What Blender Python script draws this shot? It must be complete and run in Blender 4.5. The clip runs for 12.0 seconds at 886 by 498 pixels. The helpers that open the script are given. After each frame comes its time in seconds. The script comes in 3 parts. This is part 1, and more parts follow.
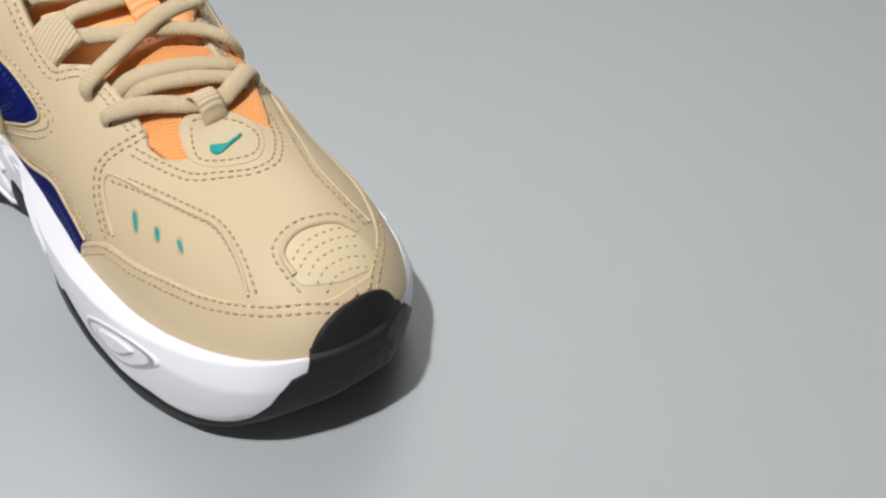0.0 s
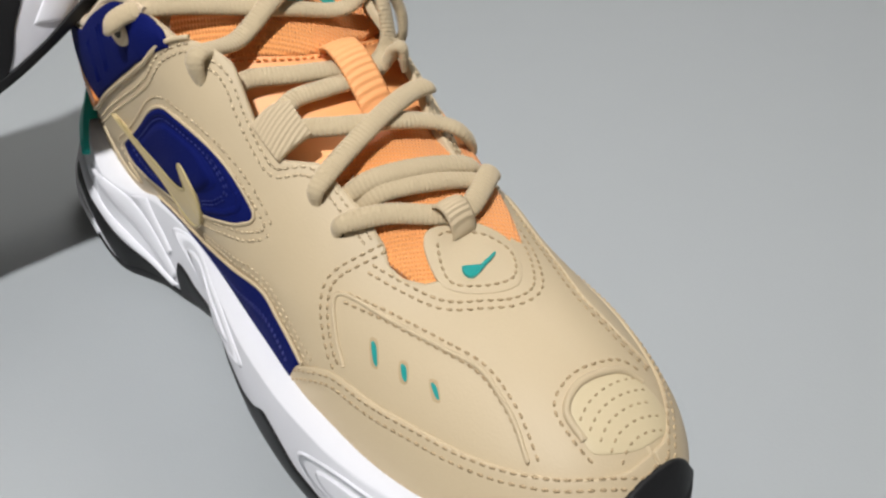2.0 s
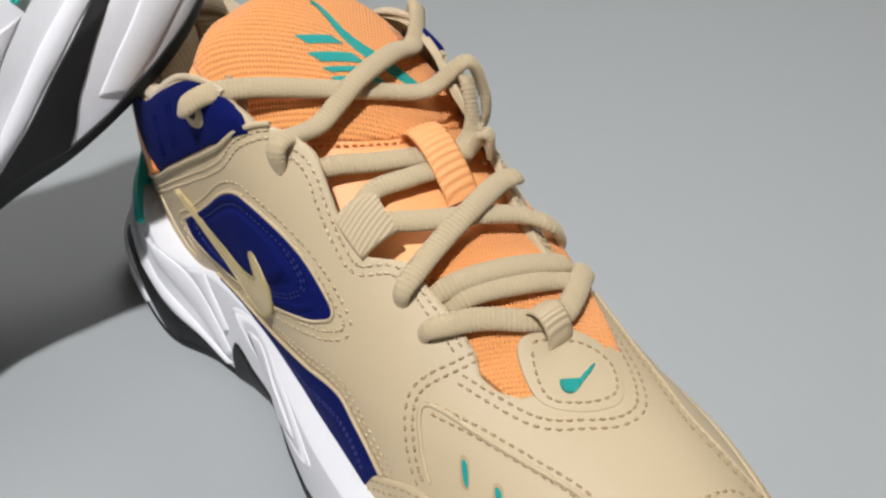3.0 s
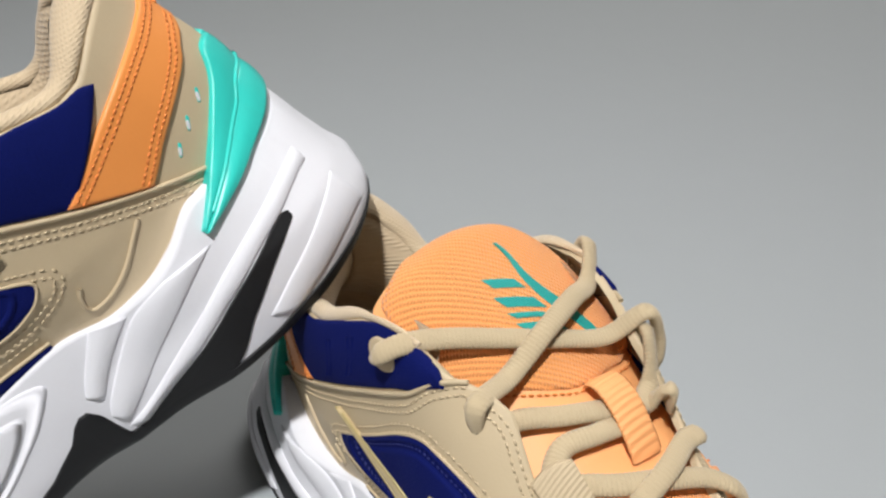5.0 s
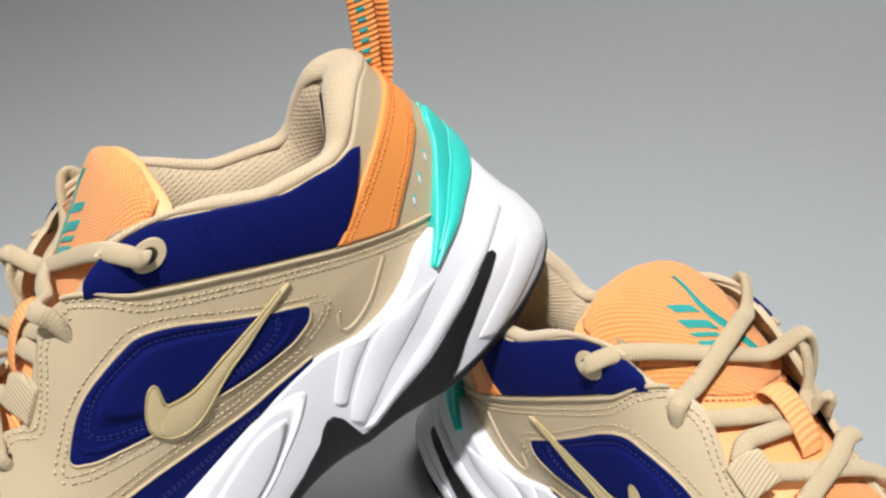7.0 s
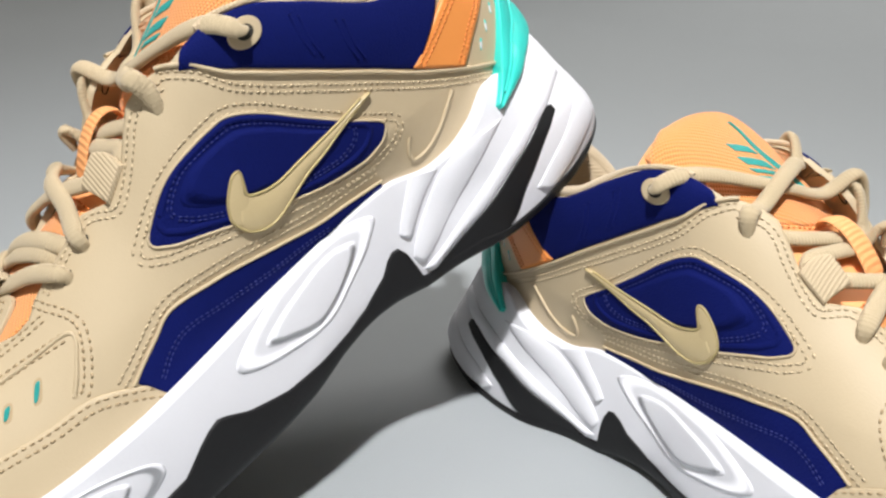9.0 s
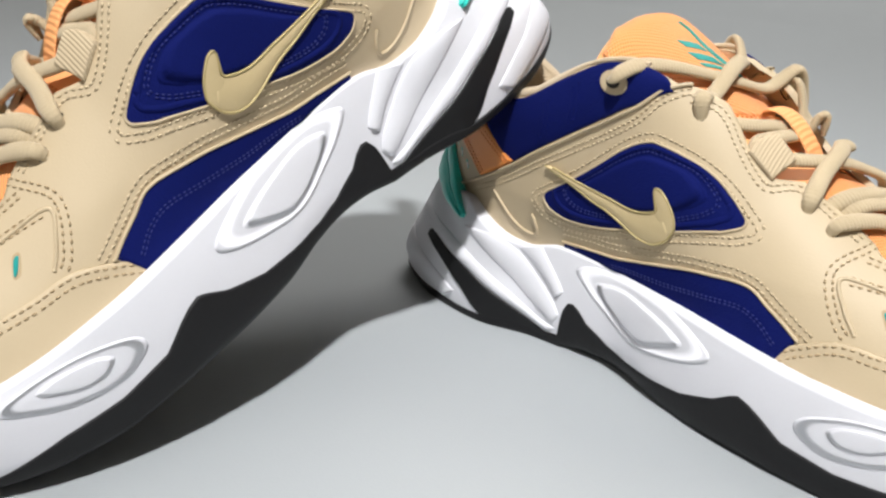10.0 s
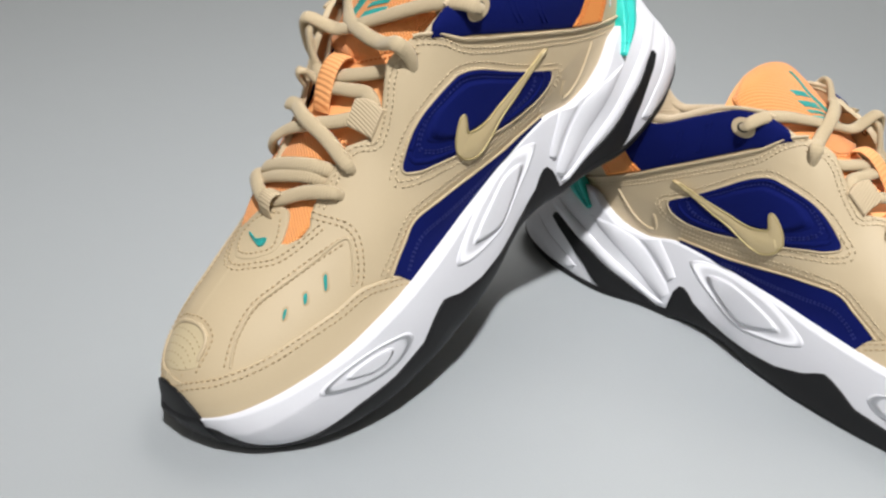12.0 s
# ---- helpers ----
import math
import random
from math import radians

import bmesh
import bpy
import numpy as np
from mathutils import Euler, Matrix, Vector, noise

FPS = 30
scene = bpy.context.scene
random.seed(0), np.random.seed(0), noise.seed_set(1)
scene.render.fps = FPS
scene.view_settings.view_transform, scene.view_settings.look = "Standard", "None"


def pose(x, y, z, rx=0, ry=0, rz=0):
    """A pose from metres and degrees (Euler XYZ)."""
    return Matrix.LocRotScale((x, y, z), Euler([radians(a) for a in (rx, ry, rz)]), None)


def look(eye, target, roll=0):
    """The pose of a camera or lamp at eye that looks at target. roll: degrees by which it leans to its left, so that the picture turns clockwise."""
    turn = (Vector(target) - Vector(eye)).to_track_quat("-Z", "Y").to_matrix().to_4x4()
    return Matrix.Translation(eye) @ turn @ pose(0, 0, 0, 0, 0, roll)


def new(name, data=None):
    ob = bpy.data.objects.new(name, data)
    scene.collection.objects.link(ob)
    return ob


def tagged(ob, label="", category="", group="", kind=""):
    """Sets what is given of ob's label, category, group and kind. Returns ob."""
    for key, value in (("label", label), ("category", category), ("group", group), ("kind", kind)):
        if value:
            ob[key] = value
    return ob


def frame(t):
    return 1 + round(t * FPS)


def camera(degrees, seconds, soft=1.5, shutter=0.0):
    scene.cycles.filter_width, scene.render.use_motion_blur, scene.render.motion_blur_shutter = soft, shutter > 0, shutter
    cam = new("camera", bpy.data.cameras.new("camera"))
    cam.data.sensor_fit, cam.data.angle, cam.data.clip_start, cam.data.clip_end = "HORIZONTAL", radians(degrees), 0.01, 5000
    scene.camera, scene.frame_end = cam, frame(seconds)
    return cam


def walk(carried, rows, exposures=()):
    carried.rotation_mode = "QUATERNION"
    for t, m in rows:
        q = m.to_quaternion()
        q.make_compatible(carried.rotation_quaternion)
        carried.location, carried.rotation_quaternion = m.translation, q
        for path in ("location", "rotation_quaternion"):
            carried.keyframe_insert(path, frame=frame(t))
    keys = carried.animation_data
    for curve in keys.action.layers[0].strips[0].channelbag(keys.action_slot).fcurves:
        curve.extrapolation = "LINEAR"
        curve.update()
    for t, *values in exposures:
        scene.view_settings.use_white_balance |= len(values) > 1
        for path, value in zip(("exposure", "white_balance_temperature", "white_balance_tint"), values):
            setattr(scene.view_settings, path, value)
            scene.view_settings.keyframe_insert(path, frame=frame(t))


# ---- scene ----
cam = camera(53.71, 12.0, soft=2.4)
# seconds, place in metres, turn in degrees
ROWS = [
    (0.0, 0.4315, -0.1147, 0.1963, 52.59, 3.57, 45.27),
    (0.5, 0.4121, -0.1179, 0.1924, 53.07, 3.58, 46.27),
    (1.0, 0.3926, -0.1229, 0.1963, 53.47, 3.48, 47.04),
    (1.5, 0.3725, -0.1248, 0.2027, 53.77, 3.09, 47.63),
    (2.0, 0.3507, -0.1277, 0.2024, 53.72, 2.64, 48.14),
    (2.5, 0.3341, -0.1282, 0.2046, 54.08, 2.84, 48.76),
    (2.7, 0.3279, -0.1277, 0.2064, 54.61, 2.51, 48.97),
    (4.3, 0.2897, -0.1357, 0.2413, 57.75, -0.19, 51.29),
    (4.5, 0.2830, -0.1393, 0.2456, 58.40, -0.17, 51.04),
    (5.0, 0.2717, -0.1489, 0.2538, 60.11, 0.02, 51.29),
    (5.5, 0.2726, -0.1642, 0.2583, 61.34, -0.03, 51.86),
    (6.0, 0.2711, -0.1862, 0.2670, 62.94, 0.27, 52.42),
    (6.5, 0.2731, -0.2079, 0.2700, 63.68, 0.33, 52.73),
    (6.7, 0.2754, -0.2148, 0.2711, 63.95, 0.62, 52.79),
    (8.3, 0.2837, -0.2708, 0.2265, 68.91, -0.87, 52.85),
    (8.5, 0.2832, -0.2738, 0.2144, 69.41, -1.02, 52.68),
    (9.0, 0.2844, -0.2806, 0.1870, 70.83, -1.77, 50.44),
    (9.5, 0.2884, -0.2898, 0.1676, 70.64, -2.36, 47.60),
    (10.0, 0.2907, -0.3032, 0.1595, 69.79, -2.58, 45.80),
    (10.5, 0.2841, -0.3267, 0.1733, 68.81, -4.11, 43.63),
    (11.0, 0.2676, -0.3566, 0.2009, 67.23, -5.18, 44.34),
    (11.5, 0.2590, -0.3856, 0.2131, 65.76, -5.50, 44.33),
    (12.0, 0.2597, -0.4150, 0.2361, 61.65, -5.52, 43.28),
]
walk(cam, [(t, pose(x, y, z, rx, ry, rz)) for t, x, y, z, rx, ry, rz in ROWS],
     exposures=[(0, -0.24), (2.7, -0.36), (5.5, -0.21), (8.5, 0.10), (10.5, 0.04), (12.0, -0.08)])

# ---- light: a small beamed key lamp beside the camera; added fills: a weak soft one behind it, a wide disk over the backdrop ----
world = bpy.data.worlds.new("room_light")
scene.world = world
world.use_nodes = True
world.node_tree.nodes["Background"].inputs[0].default_value = (1.0, 0.93, 0.86, 1)
world.node_tree.nodes["Background"].inputs[1].default_value = 0.05


def area_lamp(name, eye, target, size, watts, colour, beam=180):
    data = bpy.data.lights.new(name, "AREA")
    data.shape, data.size, data.energy, data.color = "DISK", size, watts, colour
    data.spread = math.radians(beam)
    ob = new(name, data)
    ob.matrix_world = look(eye, target)
    return ob


area_lamp("key_lamp", (0.60, -0.66, 1.60), (0.10, -0.08, 0.03), 0.09, 4.9, (0.99, 0.985, 0.985), 65)
# Unseen weak fill, added to brighten shoe sides and soften shadows
area_lamp("soft_fill", (0.45, -1.65, 1.15), (0.05, -0.1, 0.04), 1.6, 3.5, (1.0, 0.97, 0.94))
# Unseen wide fill, added to lift the backdrop and far floor
area_lamp("backdrop_fill", (-0.7, 1.6, 2.4), (-0.7, 1.6, 0.0), 1.8, 48.0, (1.0, 0.97, 0.94))
scene.view_settings.exposure = 0.0


# ---- shape of the shoe, in millimetres ----
def smooth(x, xs, ys):
    """Smooth curve through the knots (xs, ys), evaluated at x."""
    x, xs, ys = np.asarray(x, float), np.asarray(xs, float), np.asarray(ys, float)
    h = np.diff(xs)
    d = np.diff(ys) / h
    m = np.concatenate([[d[0]], np.where(d[:-1] * d[1:] > 0, 2 * d[:-1] * d[1:] / np.where(d[:-1] + d[1:] == 0, 1, d[:-1] + d[1:]), 0), [d[-1]]])
    x = np.clip(x, xs[0], xs[-1])
    i = np.clip(np.searchsorted(xs, x) - 1, 0, len(h) - 1)
    t = (x - xs[i]) / h[i]
    return ((1 + 2 * t) * (1 - t) ** 2 * ys[i] + t * (1 - t) ** 2 * h[i] * m[i]
            + t * t * (3 - 2 * t) * ys[i + 1] + t * t * (t - 1) * h[i] * m[i + 1])


# stations along the last, in millimetres from the heel
ST = (0, 3, 8, 16, 30, 56, 85, 115, 145, 175, 200, 220, 240, 255, 266, 274, 280, 284, 286)
UP_L = (0, 8, 14, 20, 28, 35, 39.5, 41, 44, 49, 52.5, 53, 51.5, 49, 45, 40, 33, 24, 10)
UP_R = (0, 8, 13, 19, 26, 31, 33, 34, 36, 37.5, 36.5, 34, 29.8, 24.2, 18, 11, 3, -4.5, -9)
UP_T = (130, 130, 130, 130, 130, 130, 130, 130, 116, 94, 78, 69, 63.5, 59.5, 55, 50, 44, 36, 30)
UP_N = (7, 7, 7, 7, 7, 7, 7, 6, 3.6, 2.2, 2.05, 2, 2, 2, 2.1, 2.2, 2.3, 2.3, 2.3)
SO_L = (0, 17, 27, 34.5, 40.5, 43.5, 38.5, 38.5, 47, 54.5, 57.5, 58, 56.5, 53.5, 49, 43, 34, 24, 10)
SO_R = (0, 17, 25, 31, 36, 38, 35, 36, 38.5, 40, 38.5, 36, 31.5, 26, 19.5, 11.5, 3, -4.5, -9)


def centre(x):
    return smooth(x, (0, 120, 200, 240, 280, 286), (0, 0, -2, -6, -10, -10))


def heel_line(z):
    """How far the back of the heel leans at height z."""
    return smooth(z, (0, 8, 20, 38, 55, 75, 92, 107, 118), (-1, -7, -8, -6, -2, 3, 9, 13, 15))


def toe_line(z):
    return smooth(z, (0, 10, 24, 36, 48, 60), (-13, -5.5, 1.2, 3.0, 3.0, 1.5))


def heel_bulge(z):
    """How far the very back of the sole stands out beyond that line."""
    return smooth(z, (0, 10, 24, 36, 47, 57, 75, 92), (-8, -10.5, -5.0, -2.4, -1.2, -0.6, -0.5, 0))


def shear(x, z):
    return x + heel_line(z) * np.clip(1 - x / 90, 0, 1) ** 1.5 + heel_bulge(z) * np.clip(1 - x / 34, 0, 1) ** 1.5 + toe_line(z) * np.clip((x - 215) / 71, 0, 1) ** 2


def upper(x, w):
    """Point of the upper: x along the shoe, w round it from the outer side (0) over the top (0.5) to the inner side (1)."""
    x, w = np.broadcast_arrays(np.asarray(x, float), np.asarray(w, float))
    n, c, th = smooth(x, ST, UP_N), centre(x), np.pi * w
    co, si = np.cos(th), np.abs(np.sin(th))
    r = (np.abs(co) ** n + si ** n) ** (-1 / n)
    half = np.where(co > 0, smooth(x, ST, UP_L) + c, smooth(x, ST, UP_R) - c)
    y = c - co * r * half
    z = 20 + (smooth(x, ST, UP_T) - 20) * si * r
    tuck = smooth(x, (45, 72, 95, 120, 150, 200, 240), (0, 2.5, 5, 4, 2.5, 1.5, 0)) * np.clip((58 - z) / 18, 0, 1)
    y = y + np.where(co > 0, tuck, -tuck)
    return np.stack([shear(x, z), y, z], -1)


def sole_top(x, side):
    if side < 0:
        return smooth(x, (0, 14, 25, 40, 54, 66, 76, 93, 120, 150, 185, 206, 230, 250, 266, 278, 286), (50, 47, 49.5, 50.5, 44, 40, 39, 42.6, 40.8, 39.8, 36.8, 35, 34.2, 35.3, 36.5, 37, 36))
    return smooth(x, (0, 14, 25, 40, 56, 75, 92, 120, 150, 190, 230, 265, 286), (50, 46, 48, 50, 45, 42, 43, 42, 40, 36, 32.5, 34.5, 36))


def sole_floor(x):
    return smooth(x, (0, 12, 28, 95, 112, 135, 155, 215, 235, 255, 275, 286), (5, 1.5, 0, 0, 2.5, 3, 0.5, 0, 2.2, 6.8, 15.5, 22))


def sole(x, v, side=-1):
    """Point of the sole's wall: v from the ground (0) to the upper (1)."""
    x, v = np.broadcast_arrays(np.asarray(x, float), np.asarray(v, float))
    lo, hi = sole_floor(x), sole_top(x, side)
    z = lo + (hi - lo) * v
    c = centre(x)
    half = (smooth(x, ST, SO_L) + c) if side < 0 else (smooth(x, ST, SO_R) - c)
    taper = np.clip(half / 30, 0, 1)
    bulge = smooth(v, (0, 0.1, 0.3, 0.55, 0.8, 1), (-1.8, 0.0, 0.9, 0.8, 0.2, -0.8)) * taper
    bulge = bulge + np.clip((105 - x) / 40, 0, 1) * smooth(v, (0, 0.1, 0.35, 0.65, 1), (4.0, 3.0, 2.0, 0, 0)) * taper
    lean = -np.clip(z - 25, 0, 60) * 0.45 * np.clip((60 - x) / 40, 0, 1) * taper
    lean = lean - np.clip(z - 29, 0, 40) * 0.35 * np.clip((x - 215) / 30, 0, 1) * taper
    y = c + side * (half + bulge + lean)
    return np.stack([shear(x, z), y, z], -1)


# ---- materials ----
def material(name, colour, rough=0.5, grain=400.0, bump=0.15, vary=0.08, metal=0.0, sheen=0.0, pattern="", pscale=900.0, pbump=0.5, coat=0.0, spec=0.5):
    """A surface with blotches at two scales and fine relief, in object space."""
    m = bpy.data.materials.new(name)
    m.use_nodes = True
    nt = m.node_tree
    b = nt.nodes["Principled BSDF"]
    b.inputs["Roughness"].default_value, b.inputs["Metallic"].default_value = rough, metal
    b.inputs["Sheen Weight"].default_value = sheen
    b.inputs["Coat Weight"].default_value = coat
    b.inputs["Specular IOR Level"].default_value = spec
    co = nt.nodes.new("ShaderNodeTexCoord").outputs["Object"]
    big, fine = nt.nodes.new("ShaderNodeTexNoise"), nt.nodes.new("ShaderNodeTexNoise")
    big.inputs["Scale"].default_value, fine.inputs["Scale"].default_value = 38.0, grain
    big.inputs["Detail"].default_value, fine.inputs["Detail"].default_value = 3.0, 2.0
    for n in (big, fine):
        nt.links.new(co, n.inputs["Vector"])
    mix = nt.nodes.new("ShaderNodeMixRGB")
    mix.inputs[1].default_value = (*[c * (1 - vary) for c in colour], 1)
    mix.inputs[2].default_value = (*[min(1, c * (1 + vary)) for c in colour], 1)
    add = nt.nodes.new("ShaderNodeMath")
    add.operation = "MULTIPLY_ADD"
    nt.links.new(fine.outputs["Fac"], add.inputs[0])
    add.inputs[1].default_value = 0.5
    half = nt.nodes.new("ShaderNodeMath")
    half.operation = "MULTIPLY"
    half.inputs[1].default_value = 0.5
    nt.links.new(big.outputs["Fac"], half.inputs[0])
    nt.links.new(half.outputs[0], add.inputs[2])
    nt.links.new(add.outputs[0], mix.inputs[0])
    nt.links.new(mix.outputs[0], b.inputs["Base Color"])
    height = fine.outputs["Fac"]
    strength = bump
    if pattern:
        if pattern[:5] == "weave":
            turn = nt.nodes.new("ShaderNodeMapping")
            turn.inputs["Rotation"].default_value = (0.0, 0.0, 0.6)
            nt.links.new(co, turn.inputs["Vector"])
            p = nt.nodes.new("ShaderNodeMath")
            p.operation = "MULTIPLY"
            for k, axis in enumerate("XY" if pattern == "weave_flat" else "XZ"):
                wave = nt.nodes.new("ShaderNodeTexWave")
                wave.bands_direction = axis
                wave.inputs["Scale"].default_value = pscale * (1.3 if k else 1.0)
                wave.inputs["Distortion"].default_value = 0.6
                nt.links.new(turn.outputs[0], wave.inputs["Vector"])
                nt.links.new(wave.outputs["Fac"], p.inputs[k])
            out = p.outputs[0]
        elif pattern == "knit":
            p = nt.nodes.new("ShaderNodeTexVoronoi")
            p.inputs["Scale"].default_value = pscale
            out = p.outputs["Distance"]
        else:
            p = nt.nodes.new("ShaderNodeTexWave")
            p.bands_direction = pattern
            p.inputs["Scale"].default_value = pscale
            p.inputs["Distortion"].default_value = 0.4
            out = p.outputs["Fac"]
        if pattern[:5] != "weave":
            nt.links.new(co, p.inputs["Vector"])
        height, strength = out, pbump
    bn = nt.nodes.new("ShaderNodeBump")
    bn.inputs["Strength"].default_value, bn.inputs["Distance"].default_value = strength, 0.0006
    nt.links.new(height, bn.inputs["Height"])
    nt.links.new(bn.outputs[0], b.inputs["Normal"])
    return m


LEATHER = material("tan_leather", (0.545, 0.435, 0.28), 0.56, 1600, 0.10, 0.04)
LEATHER_PALE = material("pale_tan_leather", (0.605, 0.50, 0.315), 0.5, 1600, 0.10, 0.04)
KNIT = material("tan_lining_knit", (0.60, 0.47, 0.31), 0.85, 900, 0.3, 0.06, sheen=0.3, pattern="weave", pscale=150, pbump=0.5)
RIM = material("tan_rim_jersey", (0.60, 0.47, 0.31), 0.85, 900, 0.3, 0.06, sheen=0.3, pattern="weave", pscale=270, pbump=0.45)
SATIN = material("gold_tan_satin", (0.55, 0.435, 0.24), 0.4, 1500, 0.08, 0.06, coat=0.12)
NAVY = material("navy_jersey", (0.0025, 0.0068, 0.090), 0.85, 1500, 0.35, 0.2, spec=0.12)
ORANGE = material("orange_leather", (0.88, 0.315, 0.075), 0.42, 1500, 0.1, 0.03)
APRICOT = material("apricot_leather", (0.96, 0.45, 0.175), 0.5, 1500, 0.1, 0.03)
APRICOT_KNIT = material("apricot_knit", (0.94, 0.375, 0.112), 0.85, 1200, 0.3, 0.05, sheen=0.2, pattern="weave_flat", pscale=260, pbump=0.9)
TEAL = material("teal_plastic", (0.035, 0.61, 0.53), 0.33, 700, 0.03, 0.03)
WEBBING = material("tan_webbing", (0.57, 0.45, 0.29), 0.75, 2600, 0.4, 0.08, pattern="X", pscale=300, pbump=0.45)
ORANGE_WEBBING = material("orange_webbing", (0.93, 0.42, 0.16), 0.65, 2600, 0.4, 0.06, pattern="X", pscale=190, pbump=0.45)
ORANGE_WEBBING_UP = material("upright_orange_webbing", (0.88, 0.31, 0.075), 0.65, 2600, 0.4, 0.06, pattern="Z", pscale=180, pbump=0.9)
TEAL_THREAD = material("teal_thread", (0.03, 0.52, 0.48), 0.4, 2500, 0.5, 0.12, pattern="X", pscale=700, pbump=0.8)
WHITE = material("white_foam", (0.745, 0.745, 0.785), 0.7, 900, 0.05, 0.02, spec=0.35)
BLACK = material("black_rubber", (0.009, 0.009, 0.010), 0.55, 500, 0.12, 0.2, spec=0.3)
LACE = material("tan_lace", (0.51, 0.405, 0.255), 0.85, 2600, 0.5, 0.12, sheen=0.2)
THREAD = material("tan_thread", (0.585, 0.465, 0.30), 0.6, 3000, 0.4, 0.1)
THREAD_DARK = material("brown_thread", (0.47, 0.345, 0.20), 0.6, 3000, 0.4, 0.1)
THREAD_ORANGE = material("orange_thread", (0.80, 0.24, 0.05), 0.6, 3000, 0.4, 0.1)
THREAD_NAVY = material("navy_thread", (0.010, 0.018, 0.16), 0.7, 3000, 0.4, 0.1)
THREAD_GOLD = material("gold_thread", (0.50, 0.40, 0.19), 0.35, 2500, 0.5, 0.15, metal=0.3)
# Near-black that puts the shade inside hollows into the colour
HOLLOW_SHADE = material("painted_hollow_shade", (0.03, 0.026, 0.02), 0.9, 500, 0.1, 0.2)
PAPER = material("grey_backdrop", (0.368, 0.390, 0.402), 0.62, 900, 0.05, 0.025)
# Plaster of the unseen room, kept pale and warm to bounce fill light
PLASTER = material("grey_plaster", (0.74, 0.71, 0.66), 0.9, 60, 0.1, 0.04)


# ---- mesh helpers ----
FLIP = 1


def part(name, verts, faces, mat, parent, label="", smooth_faces=True):
    """One mesh object under a thing or a part; verts in millimetres of the shoe."""
    v = np.asarray(verts, float).reshape(-1, 3) * (0.001, 0.001 * FLIP, 0.001)
    if FLIP < 0:
        faces = [f[::-1] for f in faces]
    me = bpy.data.meshes.new(name)
    me.from_pydata(v.tolist(), [], [list(map(int, f)) for f in faces])
    me.materials.append(mat)
    if smooth_faces:
        me.polygons.foreach_set("use_smooth", [True] * len(me.polygons))
    me.update()
    ob = new(name, me)
    ob.parent = parent
    return tagged(ob, label)


def grid_faces(n, m, start=0, wrap=False):
    f = []
    for i in range(n - 1):
        for j in range(m if wrap else m - 1):
            a, b = start + i * m + j, start + i * m + (j + 1) % m
            f.append((a, a + m, b + m, b))
    return f


def lift(surf, a, b, d):
    """The point (a, b) of a surface, moved out along the normal by d."""
    a, b, d = np.broadcast_arrays(np.asarray(a, float), np.asarray(b, float), np.asarray(d, float))
    ac = np.clip(a, 0.5, 285.2)
    da = surf(ac + 0.3, b) - surf(ac - 0.3, b)
    db = surf(ac, b + 0.003 * surf.unit) - surf(ac, b - 0.003 * surf.unit)
    n = np.cross(da, db) * surf.side
    n /= np.linalg.norm(n, axis=-1, keepdims=True) + 1e-9
    return surf(a, b) + n * d[..., None]


def sole_outer(x, z):
    lo = sole_floor(x)
    return sole(x, (z - lo) / (sole_top(x, -1) - lo), -1)


def sole_inner(x, z):
    lo = sole_floor(x)
    return sole(x, (z - lo) / (sole_top(x, 1) - lo), 1)


upper.unit, upper.side = 1.0, 1
sole_outer.unit, sole_outer.side = 60.0, 1
sole_inner.unit, sole_inner.side = 60.0, -1


def inner_upper(x, w):
    return upper(x, 1 - np.asarray(w, float))


inner_upper.unit, inner_upper.side = 1.0, -1


def heel_outer(x, w):
    """The outermost of upper and sole at the heel."""
    p = upper(x, w)
    x = np.broadcast_to(np.asarray(x, float), p.shape[:-1])
    lo, hi = sole_floor(x), sole_top(x, -1)
    v = (p[..., 2] - lo) / (hi - lo)
    ys = sole(x, np.clip(v, 0, 1), -1)[..., 1] + np.clip(p[..., 2] - hi, 0, 60) * 0.6
    p[..., 1] = -3 * np.log(np.exp(-p[..., 1] / 3) + np.exp(-ys / 3)) + 1.0
    return p


def heel_outer_in(x, w):
    return heel_outer(x, w) * (1, -0.94, 1)


heel_outer.unit, heel_outer.side = 1.0, 1
heel_outer_in.unit, heel_outer_in.side = 1.0, -1


def curve(points, count, closed=False, curved=True):
    """Points spread evenly along a smooth line through the given ones."""
    p = np.asarray(points, float)
    n = len(p)
    if closed:
        p = np.concatenate([p, p[:1]])
    out = []
    for i in range(len(p) - 1):
        q1, q2 = p[i], p[i + 1]
        q0 = p[i - 1] if i else (p[-2] if closed else 2 * q1 - q2)
        q3 = p[i + 2] if i + 2 < len(p) else (p[1] if closed else 2 * q2 - q1)
        t = np.linspace(0, 1, 16, endpoint=False)[:, None]
        k = 0.5 if curved else 0.0
        m1, m2 = k * (q2 - q0), k * (q3 - q1)
        if not curved:
            out.append(q1 + (q2 - q1) * t)
        else:
            out.append((2 * t**3 - 3 * t**2 + 1) * q1 + (t**3 - 2 * t**2 + t) * m1 + (3 * t**2 - 2 * t**3) * q2 + (t**3 - t**2) * m2)
    out = np.concatenate(out + [p[-1:]])
    s = np.concatenate([[0], np.cumsum(np.linalg.norm(np.diff(out * (1, 150 if np.abs(out[:, 1]).max() < 1.5 else 1)[:out.shape[1]] if out.shape[1] == 2 else out, axis=0), axis=1))])
    u = np.linspace(0, s[-1], count, endpoint=not closed)
    return np.stack([np.interp(u, s, out[:, k]) for k in range(out.shape[1])], 1)


